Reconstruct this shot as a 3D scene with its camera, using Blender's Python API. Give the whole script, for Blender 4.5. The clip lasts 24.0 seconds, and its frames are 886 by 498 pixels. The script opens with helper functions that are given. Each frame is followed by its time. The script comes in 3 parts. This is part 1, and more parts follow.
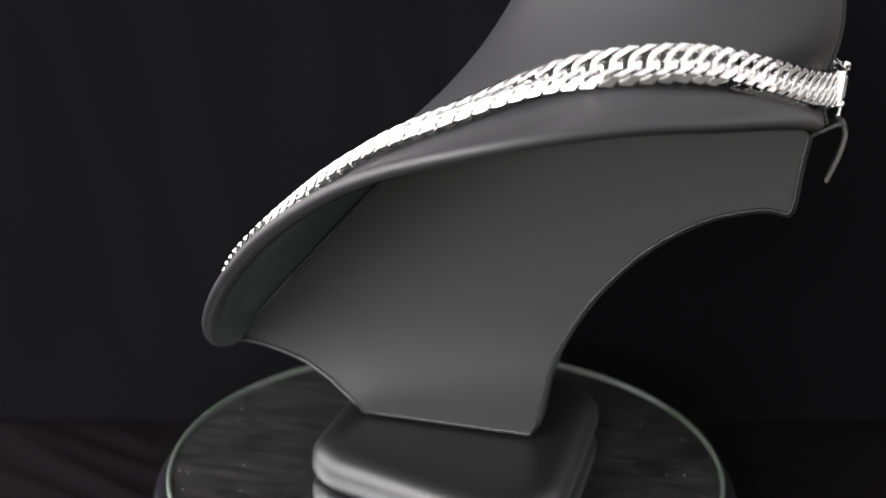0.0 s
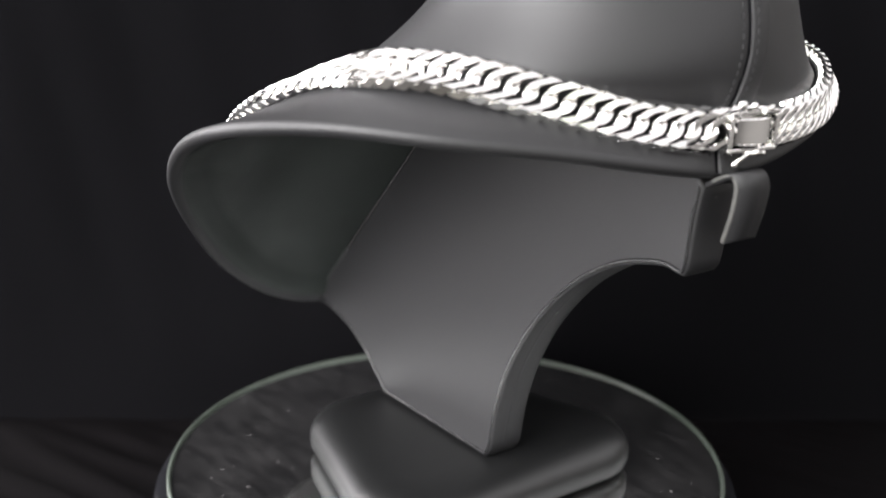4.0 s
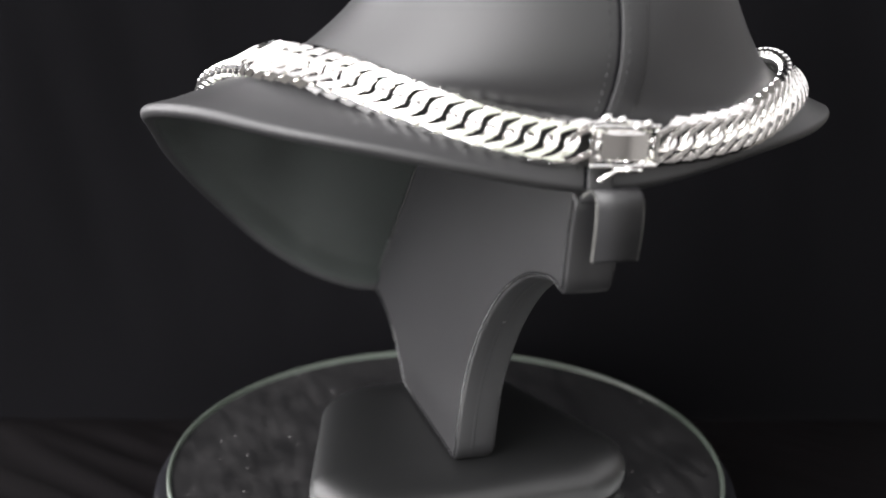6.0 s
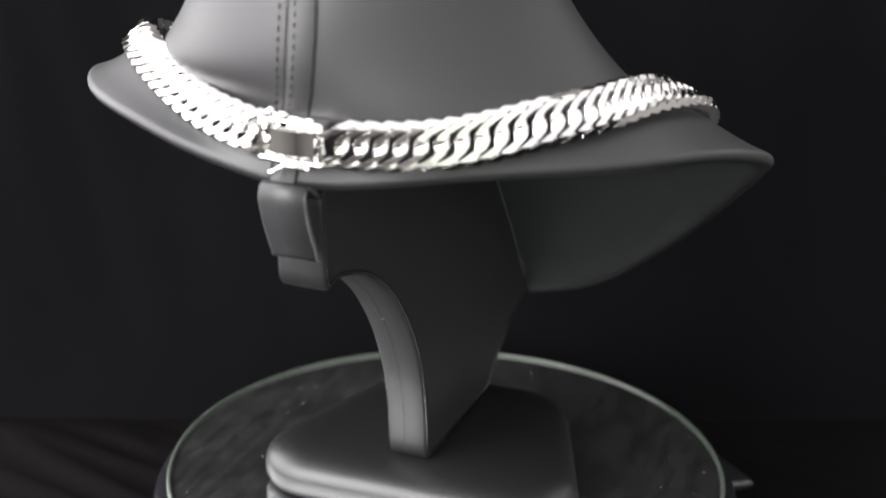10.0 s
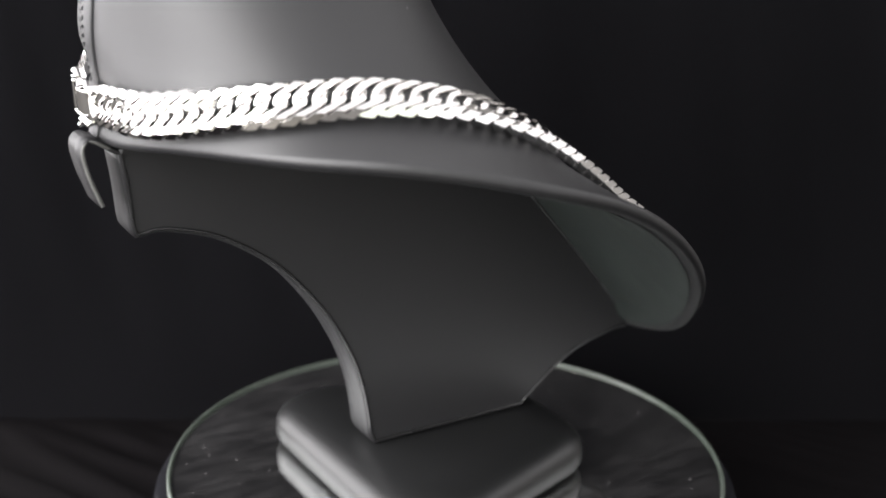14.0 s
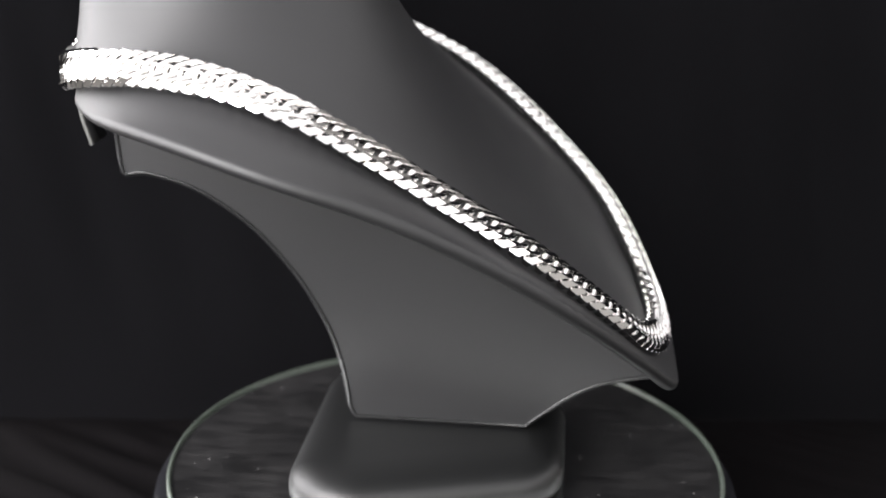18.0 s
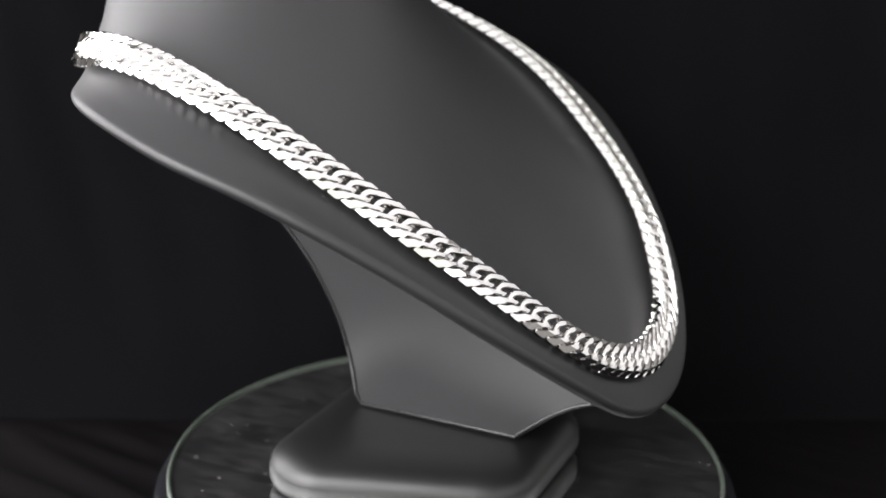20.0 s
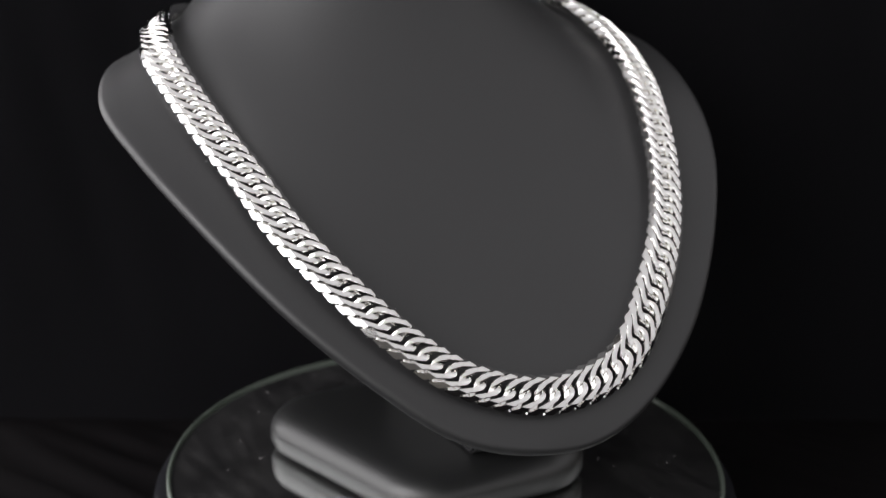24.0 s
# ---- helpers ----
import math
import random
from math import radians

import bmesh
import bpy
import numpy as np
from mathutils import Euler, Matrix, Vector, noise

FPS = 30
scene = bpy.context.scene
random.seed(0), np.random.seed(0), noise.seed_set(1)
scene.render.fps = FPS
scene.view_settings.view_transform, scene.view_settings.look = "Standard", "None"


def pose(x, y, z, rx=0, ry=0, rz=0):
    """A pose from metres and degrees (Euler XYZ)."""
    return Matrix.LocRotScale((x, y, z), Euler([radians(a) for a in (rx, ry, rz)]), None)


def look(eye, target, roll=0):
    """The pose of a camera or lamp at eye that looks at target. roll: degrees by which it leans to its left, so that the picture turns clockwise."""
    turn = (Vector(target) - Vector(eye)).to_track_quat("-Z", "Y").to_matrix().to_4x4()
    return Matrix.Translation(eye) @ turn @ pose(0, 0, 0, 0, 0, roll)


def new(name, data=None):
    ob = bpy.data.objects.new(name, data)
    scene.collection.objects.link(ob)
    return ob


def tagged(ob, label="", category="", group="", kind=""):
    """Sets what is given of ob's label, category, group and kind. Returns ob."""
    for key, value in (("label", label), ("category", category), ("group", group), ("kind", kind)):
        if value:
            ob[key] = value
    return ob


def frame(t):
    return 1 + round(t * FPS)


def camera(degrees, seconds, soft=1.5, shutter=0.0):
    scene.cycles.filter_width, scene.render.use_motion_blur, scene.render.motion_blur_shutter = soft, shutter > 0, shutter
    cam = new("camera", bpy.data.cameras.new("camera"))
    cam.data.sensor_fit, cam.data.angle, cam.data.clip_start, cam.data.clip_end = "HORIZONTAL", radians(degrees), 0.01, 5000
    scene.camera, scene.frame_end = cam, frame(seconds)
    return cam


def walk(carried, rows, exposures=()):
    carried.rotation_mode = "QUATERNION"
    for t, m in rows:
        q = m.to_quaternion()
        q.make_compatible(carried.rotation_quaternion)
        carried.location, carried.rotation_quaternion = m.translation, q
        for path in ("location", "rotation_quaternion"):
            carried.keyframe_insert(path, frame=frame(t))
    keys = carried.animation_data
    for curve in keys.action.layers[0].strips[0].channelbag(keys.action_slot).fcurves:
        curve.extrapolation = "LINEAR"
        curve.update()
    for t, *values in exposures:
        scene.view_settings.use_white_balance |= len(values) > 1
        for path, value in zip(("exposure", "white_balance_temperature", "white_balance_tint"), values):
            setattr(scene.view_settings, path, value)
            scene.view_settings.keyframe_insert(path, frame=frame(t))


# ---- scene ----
from mathutils.bvhtree import BVHTree

cam = camera(39.851, 24.0, soft=1.8)

U = 0.095            # radius of the mirror plate, metres
TOP = 0.45 * U       # height of the mirror plate above the table

# ---- camera: stands still, focused on the chest's front when that faces it ----
cam.data.dof.use_dof, cam.data.dof.focus_distance, cam.data.dof.aperture_fstop = True, 3.65 * U, 11.0
EYE = Vector((0.0013 * U, -4.0323 * U, 2.1084 * U + TOP))
TILT, PAN, LEAN = 17.925, 0.3288, 0.829


def camera_pose():
    t, p = radians(TILT), radians(PAN)
    way = Vector((-math.sin(p) * math.cos(t), math.cos(p) * math.cos(t), -math.sin(t)))
    return look(EYE, EYE + way, LEAN)


walk(cam, [(0.0, camera_pose()), (24.0, camera_pose())],
     exposures=[(0.0, -0.6), (2.0, -0.25), (5.0, -0.36), (8.0, -0.36), (10.0, -0.34), (14.0, -0.29), (16.0, -0.33), (18.0, -0.25), (20.5, -0.65), (22.0, -0.98), (23.0, -1.35), (24.0, -1.4)])


# ---- light ----
def lamp(name, eye, target, w, h, watts, colour):
    data = bpy.data.lights.new(name, "AREA")
    data.shape, data.size, data.size_y, data.energy, data.color = "RECTANGLE", w, h, watts, colour
    ob = new(name, data)
    ob.matrix_world = look(eye, target)
    return ob


world = bpy.data.worlds.new("room")
scene.world = world
world.use_nodes = True
world.node_tree.nodes["Background"].inputs[0].default_value = (0.8, 0.85, 1.0, 1)
world.node_tree.nodes["Background"].inputs[1].default_value = 0.012

MID = (0.0, -0.02, 0.14)
lamp("softbox_left", (-0.90, -0.08, 0.42), MID, 2.00, 0.84, 47.0, (1.0, 0.975, 0.99))
lamp("softbox_key", (-0.58, -0.62, 0.76), MID, 0.80, 0.50, 18.0, (1.0, 0.98, 0.98))
lamp("softbox_right", (0.86, 0.05, 0.52), MID, 1.80, 0.40, 2.6, (0.98, 0.97, 1.0))
lamp("softbox_front_left", (-0.78, -1.12, 0.38), MID, 1.10, 0.70, 14.0, (1.0, 0.98, 1.0))
lamp("softbox_front_right", (0.85, -1.10, 0.40), MID, 0.80, 0.60, 2.5, (1.0, 0.98, 1.0))
# unseen dim greenish light, added to brighten faces turned towards the camera
lamp("greenish_front_light", (0.0, -1.55, 0.46), MID, 1.50, 1.00, 7.5, (0.95, 1.0, 0.87))
lamp("diffuser_canopy", (-0.1, -0.62, 0.88), (-0.1, -0.62, 0.0), 3.00, 2.30, 33.0, (0.995, 0.975, 1.0))


# ---- materials ----
def material(name, colour, rough=0.5, metal=0.0, bump=0.0, scale=400.0, vary=0.15, big=12.0, coat=0.0, spec=0.5, dust=0.0):
    """A surface with colour variation at two sizes and a fine relief."""
    m = bpy.data.materials.new(name)
    m.use_nodes = True
    t = m.node_tree
    b = t.nodes["Principled BSDF"]
    co = t.nodes.new("ShaderNodeTexCoord")
    fine, wide = t.nodes.new("ShaderNodeTexNoise"), t.nodes.new("ShaderNodeTexNoise")
    fine.inputs["Scale"].default_value, wide.inputs["Scale"].default_value = scale, big
    fine.inputs["Detail"].default_value, wide.inputs["Detail"].default_value = 3, 5
    for n in (fine, wide):
        t.links.new(co.outputs["Object"], n.inputs["Vector"])
    add = t.nodes.new("ShaderNodeMath")
    add.operation = "ADD"
    t.links.new(fine.outputs["Fac"], add.inputs[0])
    t.links.new(wide.outputs["Fac"], add.inputs[1])
    ramp = t.nodes.new("ShaderNodeMapRange")
    ramp.inputs["From Min"].default_value, ramp.inputs["From Max"].default_value = 0.6, 1.4
    ramp.inputs["To Min"].default_value, ramp.inputs["To Max"].default_value = 1 - vary, 1 + vary
    t.links.new(add.outputs[0], ramp.inputs["Value"])
    mul = t.nodes.new("ShaderNodeVectorMath")
    mul.operation = "MULTIPLY"
    mul.inputs[0].default_value = colour
    t.links.new(ramp.outputs[0], mul.inputs[1])
    if dust:
        # scattered specks of lint, about one in four cells of a loose pattern
        cells = t.nodes.new("ShaderNodeTexVoronoi")
        cells.inputs["Scale"].default_value = dust
        t.links.new(co.outputs["Object"], cells.inputs["Vector"])
        size = t.nodes.new("ShaderNodeMapRange")
        size.inputs["From Min"].default_value, size.inputs["From Max"].default_value = 0.62, 1.0
        size.inputs["To Min"].default_value, size.inputs["To Max"].default_value = 0.0, 0.075
        t.links.new(cells.outputs["Color"], size.inputs["Value"])
        speck = t.nodes.new("ShaderNodeMath")
        speck.operation = "LESS_THAN"
        t.links.new(cells.outputs["Distance"], speck.inputs[0])
        t.links.new(size.outputs[0], speck.inputs[1])
        mix = t.nodes.new("ShaderNodeMix")
        mix.data_type = "RGBA"
        t.links.new(speck.outputs[0], mix.inputs["Factor"])
        t.links.new(mul.outputs[0], mix.inputs["A"])
        mix.inputs["B"].default_value = (0.13, 0.13, 0.13, 1)
        t.links.new(mix.outputs["Result"], b.inputs["Base Color"])
    else:
        t.links.new(mul.outputs[0], b.inputs["Base Color"])
    b.inputs["Metallic"].default_value, b.inputs["Roughness"].default_value = metal, rough
    b.inputs["Coat Weight"].default_value, b.inputs["Specular IOR Level"].default_value = coat, spec
    rr = t.nodes.new("ShaderNodeMapRange")
    rr.inputs["To Min"].default_value, rr.inputs["To Max"].default_value = rough * 0.85, min(1, rough * 1.15)
    t.links.new(wide.outputs["Fac"], rr.inputs["Value"])
    t.links.new(rr.outputs[0], b.inputs["Roughness"])
    if bump:
        n = t.nodes.new("ShaderNodeBump")
        n.inputs["Strength"].default_value, n.inputs["Distance"].default_value = bump, 0.0003
        t.links.new(fine.outputs["Fac"], n.inputs["Height"])
        t.links.new(n.outputs[0], b.inputs["Normal"])
    return m


def dusty_mirror():
    """A silvered mirror under a film of dust, wiping streaks and specks."""
    m = material("dusty_mirror_glass", (0.80, 0.82, 0.81), 0.03, metal=1.0, vary=0.02)
    t = m.node_tree
    b, end = t.nodes["Principled BSDF"], t.nodes["Material Output"]
    film = t.nodes.new("ShaderNodeBsdfDiffuse")
    film.inputs["Color"].default_value = (0.62, 0.60, 0.60, 1)
    co, stretch = t.nodes.new("ShaderNodeTexCoord"), t.nodes.new("ShaderNodeMapping")
    stretch.inputs["Scale"].default_value = (1.0, 0.25, 1.0)
    t.links.new(co.outputs["Object"], stretch.inputs["Vector"])
    wipe, smear = t.nodes.new("ShaderNodeTexNoise"), t.nodes.new("ShaderNodeTexNoise")
    wipe.inputs["Scale"].default_value, smear.inputs["Scale"].default_value = 260.0, 45.0
    wipe.inputs["Detail"].default_value = smear.inputs["Detail"].default_value = 4
    t.links.new(stretch.outputs[0], wipe.inputs["Vector"])
    t.links.new(co.outputs["Object"], smear.inputs["Vector"])
    both = t.nodes.new("ShaderNodeMath")
    both.operation = "MULTIPLY"
    t.links.new(wipe.outputs["Fac"], both.inputs[0])
    t.links.new(smear.outputs["Fac"], both.inputs[1])
    amount = t.nodes.new("ShaderNodeMapRange")
    amount.inputs["From Min"].default_value, amount.inputs["From Max"].default_value = 0.15, 0.42
    amount.inputs["To Min"].default_value, amount.inputs["To Max"].default_value = 0.010, 0.034
    t.links.new(both.outputs[0], amount.inputs["Value"])
    cells = t.nodes.new("ShaderNodeTexVoronoi")
    cells.inputs["Scale"].default_value = 320.0
    t.links.new(co.outputs["Object"], cells.inputs["Vector"])
    size = t.nodes.new("ShaderNodeMapRange")
    size.inputs["From Min"].default_value, size.inputs["From Max"].default_value = 0.42, 1.0
    size.inputs["To Min"].default_value, size.inputs["To Max"].default_value = 0.0, 0.17
    t.links.new(cells.outputs["Color"], size.inputs["Value"])
    speck = t.nodes.new("ShaderNodeMath")
    speck.operation = "LESS_THAN"
    t.links.new(cells.outputs["Distance"], speck.inputs[0])
    t.links.new(size.outputs[0], speck.inputs[1])
    faint = t.nodes.new("ShaderNodeMath")
    faint.operation = "MULTIPLY_ADD"
    faint.inputs[1].default_value = 0.29
    t.links.new(speck.outputs[0], faint.inputs[0])
    t.links.new(amount.outputs[0], faint.inputs[2])
    mix = t.nodes.new("ShaderNodeMixShader")
    t.links.new(faint.outputs[0], mix.inputs[0])
    t.links.new(b.outputs[0], mix.inputs[1])
    t.links.new(film.outputs[0], mix.inputs[2])
    t.links.new(mix.outputs[0], end.inputs["Surface"])
    return m


LEATHER = material("black_leatherette", (0.0143, 0.0142, 0.0154), 0.48, bump=0.12, scale=2500, vary=0.10, spec=0.57, dust=110.0)
PIPING = material("black_welt_piping", (0.016, 0.016, 0.017), 0.27, vary=0.1, spec=0.65)
LINING = material("dark_lining_cloth", (0.016, 0.021, 0.0188), 0.6, bump=0.3, scale=1500, vary=0.3, big=60)
BASE = material("black_base_cover", (0.007, 0.0072, 0.0075), 0.40, bump=0.15, scale=2500, vary=0.08, spec=0.66, dust=90.0)
CUT = material("grey_raw_edge", (0.09, 0.09, 0.085), 0.5, vary=0.2, big=200)
THREAD = material("black_thread", (0.012, 0.012, 0.013), 0.7)
SILVER = material("polished_silver", (0.95, 0.94, 0.93), 0.09, metal=1.0, vary=0.02)
MIRROR = dusty_mirror()
RIM = material("greenish_glass_edge", (0.072, 0.085, 0.072), 0.25, vary=0.12, big=30, spec=0.5)
GLOSS = material("black_gloss_plastic", (0.012, 0.012, 0.014), 0.10, vary=0.1)
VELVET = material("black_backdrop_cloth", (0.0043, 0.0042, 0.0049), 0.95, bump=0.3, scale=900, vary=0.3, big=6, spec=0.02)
TABLE = material("black_table_cloth", (0.0022, 0.0018, 0.0021), 0.9, bump=0.3, scale=900, vary=0.35, big=8, spec=0.05)
WALL = material("pale_wall_paint", (0.30, 0.29, 0.28), 0.8, vary=0.06, big=2)
FLOOR = material("beige_floor_boards", (0.27, 0.255, 0.23), 0.6, vary=0.15, big=3)


# ---- mesh helpers ----
def mesh(name, verts, faces, mat, smooth=True, scale=U):
    me = bpy.data.meshes.new(name)
    me.from_pydata([tuple(c * scale for c in v) for v in verts], [], faces)
    me.materials.append(mat)
    me.polygons.foreach_set("use_smooth", [smooth] * len(me.polygons))
    me.update()
    return me


def part(name, me, parent, label=""):
    ob = new(name, me)
    ob.parent = parent
    return tagged(ob, label)


def grid_faces(n, m, closed=False):
    """Quads of n rows of m points; closed: the last column joins the first."""
    out = []
    for i in range(n - 1):
        for j in range(m if closed else m - 1):
            k = (j + 1) % m
            out.append((i * m + j, i * m + k, (i + 1) * m + k, (i + 1) * m + j))
    return out


def spline(points, n, closed=False):
    """n points evenly along a smooth line through the points."""
    P = [Vector(q) for q in points]
    K = len(P)
    out = []
    for i in range(K if closed else K - 1):
        if closed:
            a, b, c, d = P[i - 1], P[i], P[(i + 1) % K], P[(i + 2) % K]
        else:
            b, c = P[i], P[i + 1]
            a, d = P[i - 1] if i else b * 2 - c, P[i + 2] if i + 2 < K else c * 2 - b
        for j in range(24):
            s = j / 24
            out.append(0.5 * (2 * b + (c - a) * s + (2 * a - 5 * b + 4 * c - d) * s ** 2 + (3 * b - a - 3 * c + d) * s ** 3))
    out.append(P[0] if closed else P[-1])
    A = np.array([tuple(v) for v in out])
    L = np.concatenate([[0], np.cumsum(np.linalg.norm(np.diff(A, axis=0), axis=1))])
    w = np.linspace(0, L[-1], n + 1 if closed else n)
    R = np.stack([np.interp(w, L, A[:, k]) for k in range(A.shape[1])], 1)
    return R[:-1] if closed else R


def spline4(points, n):
    """n rows evenly along a smooth closed line of place and width."""
    P = [np.array(q) for q in points]
    K = len(P)
    out = []
    for i in range(K):
        a, b, c, d = P[i - 1], P[i], P[(i + 1) % K], P[(i + 2) % K]
        for j in range(12):
            s = j / 12
            out.append(0.5 * (2 * b + (c - a) * s + (2 * a - 5 * b + 4 * c - d) * s ** 2 + (3 * b - a - 3 * c + d) * s ** 3))
    A = np.array(out + [P[0]])
    L = np.concatenate([[0], np.cumsum(np.linalg.norm(np.diff(A[:, :3], axis=0), axis=1))])
    w = np.linspace(0, L[-1], n + 1)[:-1]
    return np.stack([np.interp(w, L, A[:, k]) for k in range(4)], 1)


# ---- setting ----
def wavy_sheet(name, n, m, at, mat, label, category):
    verts = [at(i / (n - 1), j / (m - 1)) for i in range(n) for j in range(m)]
    return tagged(new(name, mesh(name, verts, grid_faces(n, m), mat)), label, category, kind="structure")


def fold_y(x):
    return 1.24 + 0.034 * x


def table_at(a, b):
    x = -3.3 + 8.8 * b
    y = fold_y(x) - (1 - a) ** 1.3 * 4.0
    along, across = 0.83 * x - 0.56 * y, 0.56 * x + 0.83 * y
    folds = noise.noise((along * 0.7, across * 5.5, 0)) + 0.7 * noise.noise((along * 1.2 + 4, across * 11, 5)) + 0.35 * noise.noise((along * 2.1 + 9, across * 23, 1))
    flat = min(1.0, max(0.0, (math.hypot(x, y) - 1.0) / 0.25))
    z = -0.45 + 0.046 * folds * flat * min(1.0, (fold_y(x) - y) * 4 + 0.15)
    return x, y, z


def backdrop_at(a, b):
    x, z = -2.25 + 4.5 * b, -0.53 + 3.2 * a ** 1.2
    return x, fold_y(x) + 0.02 + 0.05 * (noise.noise((x * 1.5, z * 0.25, 7)) + 0.4 * noise.noise((x * 4 + z * 0.8, z * 0.3, 2))) * max(0, min(1, z + 0.46)), z


def lift(f):
    """The same sheet, measured from the table's height."""
    return lambda a, b: (lambda v: (v[0], v[1], v[2] + 0.45))(f(a, b))


wavy_sheet("table", 150, 240, lift(table_at), TABLE, "black wrinkled cloth laid over the table top", "table cloth")
wavy_sheet("backdrop", 40, 120, lift(backdrop_at), VELVET, "black cloth backdrop hanging behind the turntable", "backdrop")


def room():
    """Plain walls, floor and ceiling that close the place."""
    w, d, low, up = 1.6, 2.2, -0.75, 1.7
    for name, c, s in (("wall_back", (0, 1.3, (low + up) / 2), (2 * w, 0.05, up - low)), ("wall_front", (0, -d, (low + up) / 2), (2 * w, 0.05, up - low)),
                       ("wall_left", (-w, -0.45, (low + up) / 2), (0.05, 3.6, up - low)), ("wall_right", (w, -0.45, (low + up) / 2), (0.05, 3.6, up - low)),
                       ("floor", (0, -0.45, low), (2 * w, 3.6, 0.05)), ("ceiling", (0, -0.45, up), (2 * w, 3.6, 0.05))):
        v = [(c[0] + s[0] * i / 2, c[1] + s[1] * j / 2, c[2] + s[2] * k / 2) for i in (-1, 1) for j in (-1, 1) for k in (-1, 1)]
        f = [(0, 1, 3, 2), (4, 6, 7, 5), (0, 4, 5, 1), (2, 3, 7, 6), (0, 2, 6, 4), (1, 5, 7, 3)]
        tagged(new(name, mesh(name, v, f, FLOOR if name == "floor" else WALL, False, 1.0)), "plain beige floor of the room" if name == "floor" else "plain pale painted surface of the room", "floor" if name == "floor" else "wall", kind="structure")


room()


# ---- turntable ----
def lathe(profile, n=128):
    verts = [(r * math.cos(2 * math.pi * j / n), r * math.sin(2 * math.pi * j / n), z) for r, z in profile for j in range(n)]
    return verts, grid_faces(len(profile), n, True)


def grip_tab():
    """A small pointed fin on the rim, thick at its root."""
    rows, n = [], 17
    for i in range(n):
        w = i / (n - 1)
        a = radians(38 - 22 * w)
        grow = (w / 0.78) ** 1.5 if w < 0.78 else max(0.0, 1 - ((w - 0.78) / 0.22) ** 1.4)
        r = 1.035 + 0.118 * grow
        sec = ((1.02, -0.052), (r - 0.012, -0.062 - 0.028 * grow), (r - 0.003, -0.070 - 0.028 * grow), (r, -0.082 - 0.024 * grow), (r - 0.004, -0.097 - 0.016 * grow), (1.02, -0.118))
        rows.append([(q * math.cos(a), q * math.sin(a), z) for q, z in sec])
    verts = [p for r in rows for p in r]
    return verts, [f[::-1] for f in grid_faces(n, 6, True)] + [tuple(range(6)), tuple(range((n - 1) * 6, n * 6))[::-1]]


def turntable():
    thing = tagged(new("turntable"), "round motorised turntable with black gloss body and mirror plate", "turntable")
    v, f = lathe([(0.0, 0.001), (0.98, 0.001), (1.01, 0.004), (1.03, 0.02), (1.03, 0.29), (1.02, 0.30), (0.0, 0.30)])
    part("body", mesh("body", v, [q[::-1] for q in f], GLOSS), thing, "black gloss plastic body")
    plate = new("mirror_plate", mesh("mirror_plate", *lathe([(0.0, 0.0), (0.5, 0.0), (0.984, 0.0), (0.986, -0.004), (0.986, -0.034), (0.0, -0.034)]), MIRROR, False))
    plate.data.flip_normals()
    plate.parent = thing
    tagged(plate, "round mirror with dust and fingerprints")
    v, f = lathe([(0.986, -0.036), (0.986, 0.004), (0.989, 0.011), (0.994, 0.013), (1.000, 0.010), (1.003, 0.002), (1.003, -0.036), (0.986, -0.036)])
    part("glass_edge", mesh("glass_edge", v, [q[::-1] for q in f], RIM), plate, "pale green polished glass edge")
    v, f = lathe([(0.0, -0.146), (1.03, -0.146), (1.048, -0.135), (1.055, -0.115), (1.055, -0.085), (1.050, -0.065), (1.040, -0.051), (1.026, -0.043), (1.008, -0.038), (0.9, -0.036), (0.0, -0.036)])
    part("platter", mesh("platter", v, [q[::-1] for q in f], GLOSS), plate, "black gloss rim under the mirror")
    part("grip_tab", mesh("grip_tab", *grip_tab(), GLOSS), plate, "pointed black tab on the rim")
    return thing, plate


# ---- display stand ----
# closed lines round the chest, from the back over one shoulder to the front and back over the other
RIM_LINE = [(-0.028, -1.199, 1.323), (0.336, -1.164, 1.361), (0.724, -0.982, 1.392), (0.959, -0.73, 1.398), (1.078, -0.392, 1.329), (1.041, -0.064, 1.221),
            (0.931, 0.22, 1.057), (0.773, 0.468, 0.856), (0.553, 0.665, 0.645), (0.322, 0.781, 0.481), (-0.019, 0.815, 0.4), (-0.279, 0.796, 0.481),
            (-0.53, 0.695, 0.668), (-0.734, 0.523, 0.904), (-0.901, 0.292, 1.134), (-0.988, 0.022, 1.309), (-1.035, -0.328, 1.424), (-0.943, -0.656, 1.477),
            (-0.739, -0.942, 1.464), (-0.383, -1.144, 1.412)]
DRAPE_LINE = [(-0.007, -1.183, 1.448), (0.338, -1.148, 1.452), (0.625, -0.964, 1.493), (0.775, -0.699, 1.501), (0.853, -0.416, 1.44), (0.812, -0.165, 1.305),
              (0.74, 0.056, 1.153), (0.665, 0.291, 0.987), (0.479, 0.514, 0.763), (0.277, 0.632, 0.613), (0.016, 0.709, 0.549), (-0.26, 0.688, 0.613),
              (-0.477, 0.557, 0.836), (-0.648, 0.334, 1.055), (-0.767, 0.044, 1.287), (-0.817, -0.248, 1.432), (-0.767, -0.487, 1.529), (-0.685, -0.759, 1.573),
              (-0.458, -0.977, 1.528), (-0.236, -1.105, 1.472)]
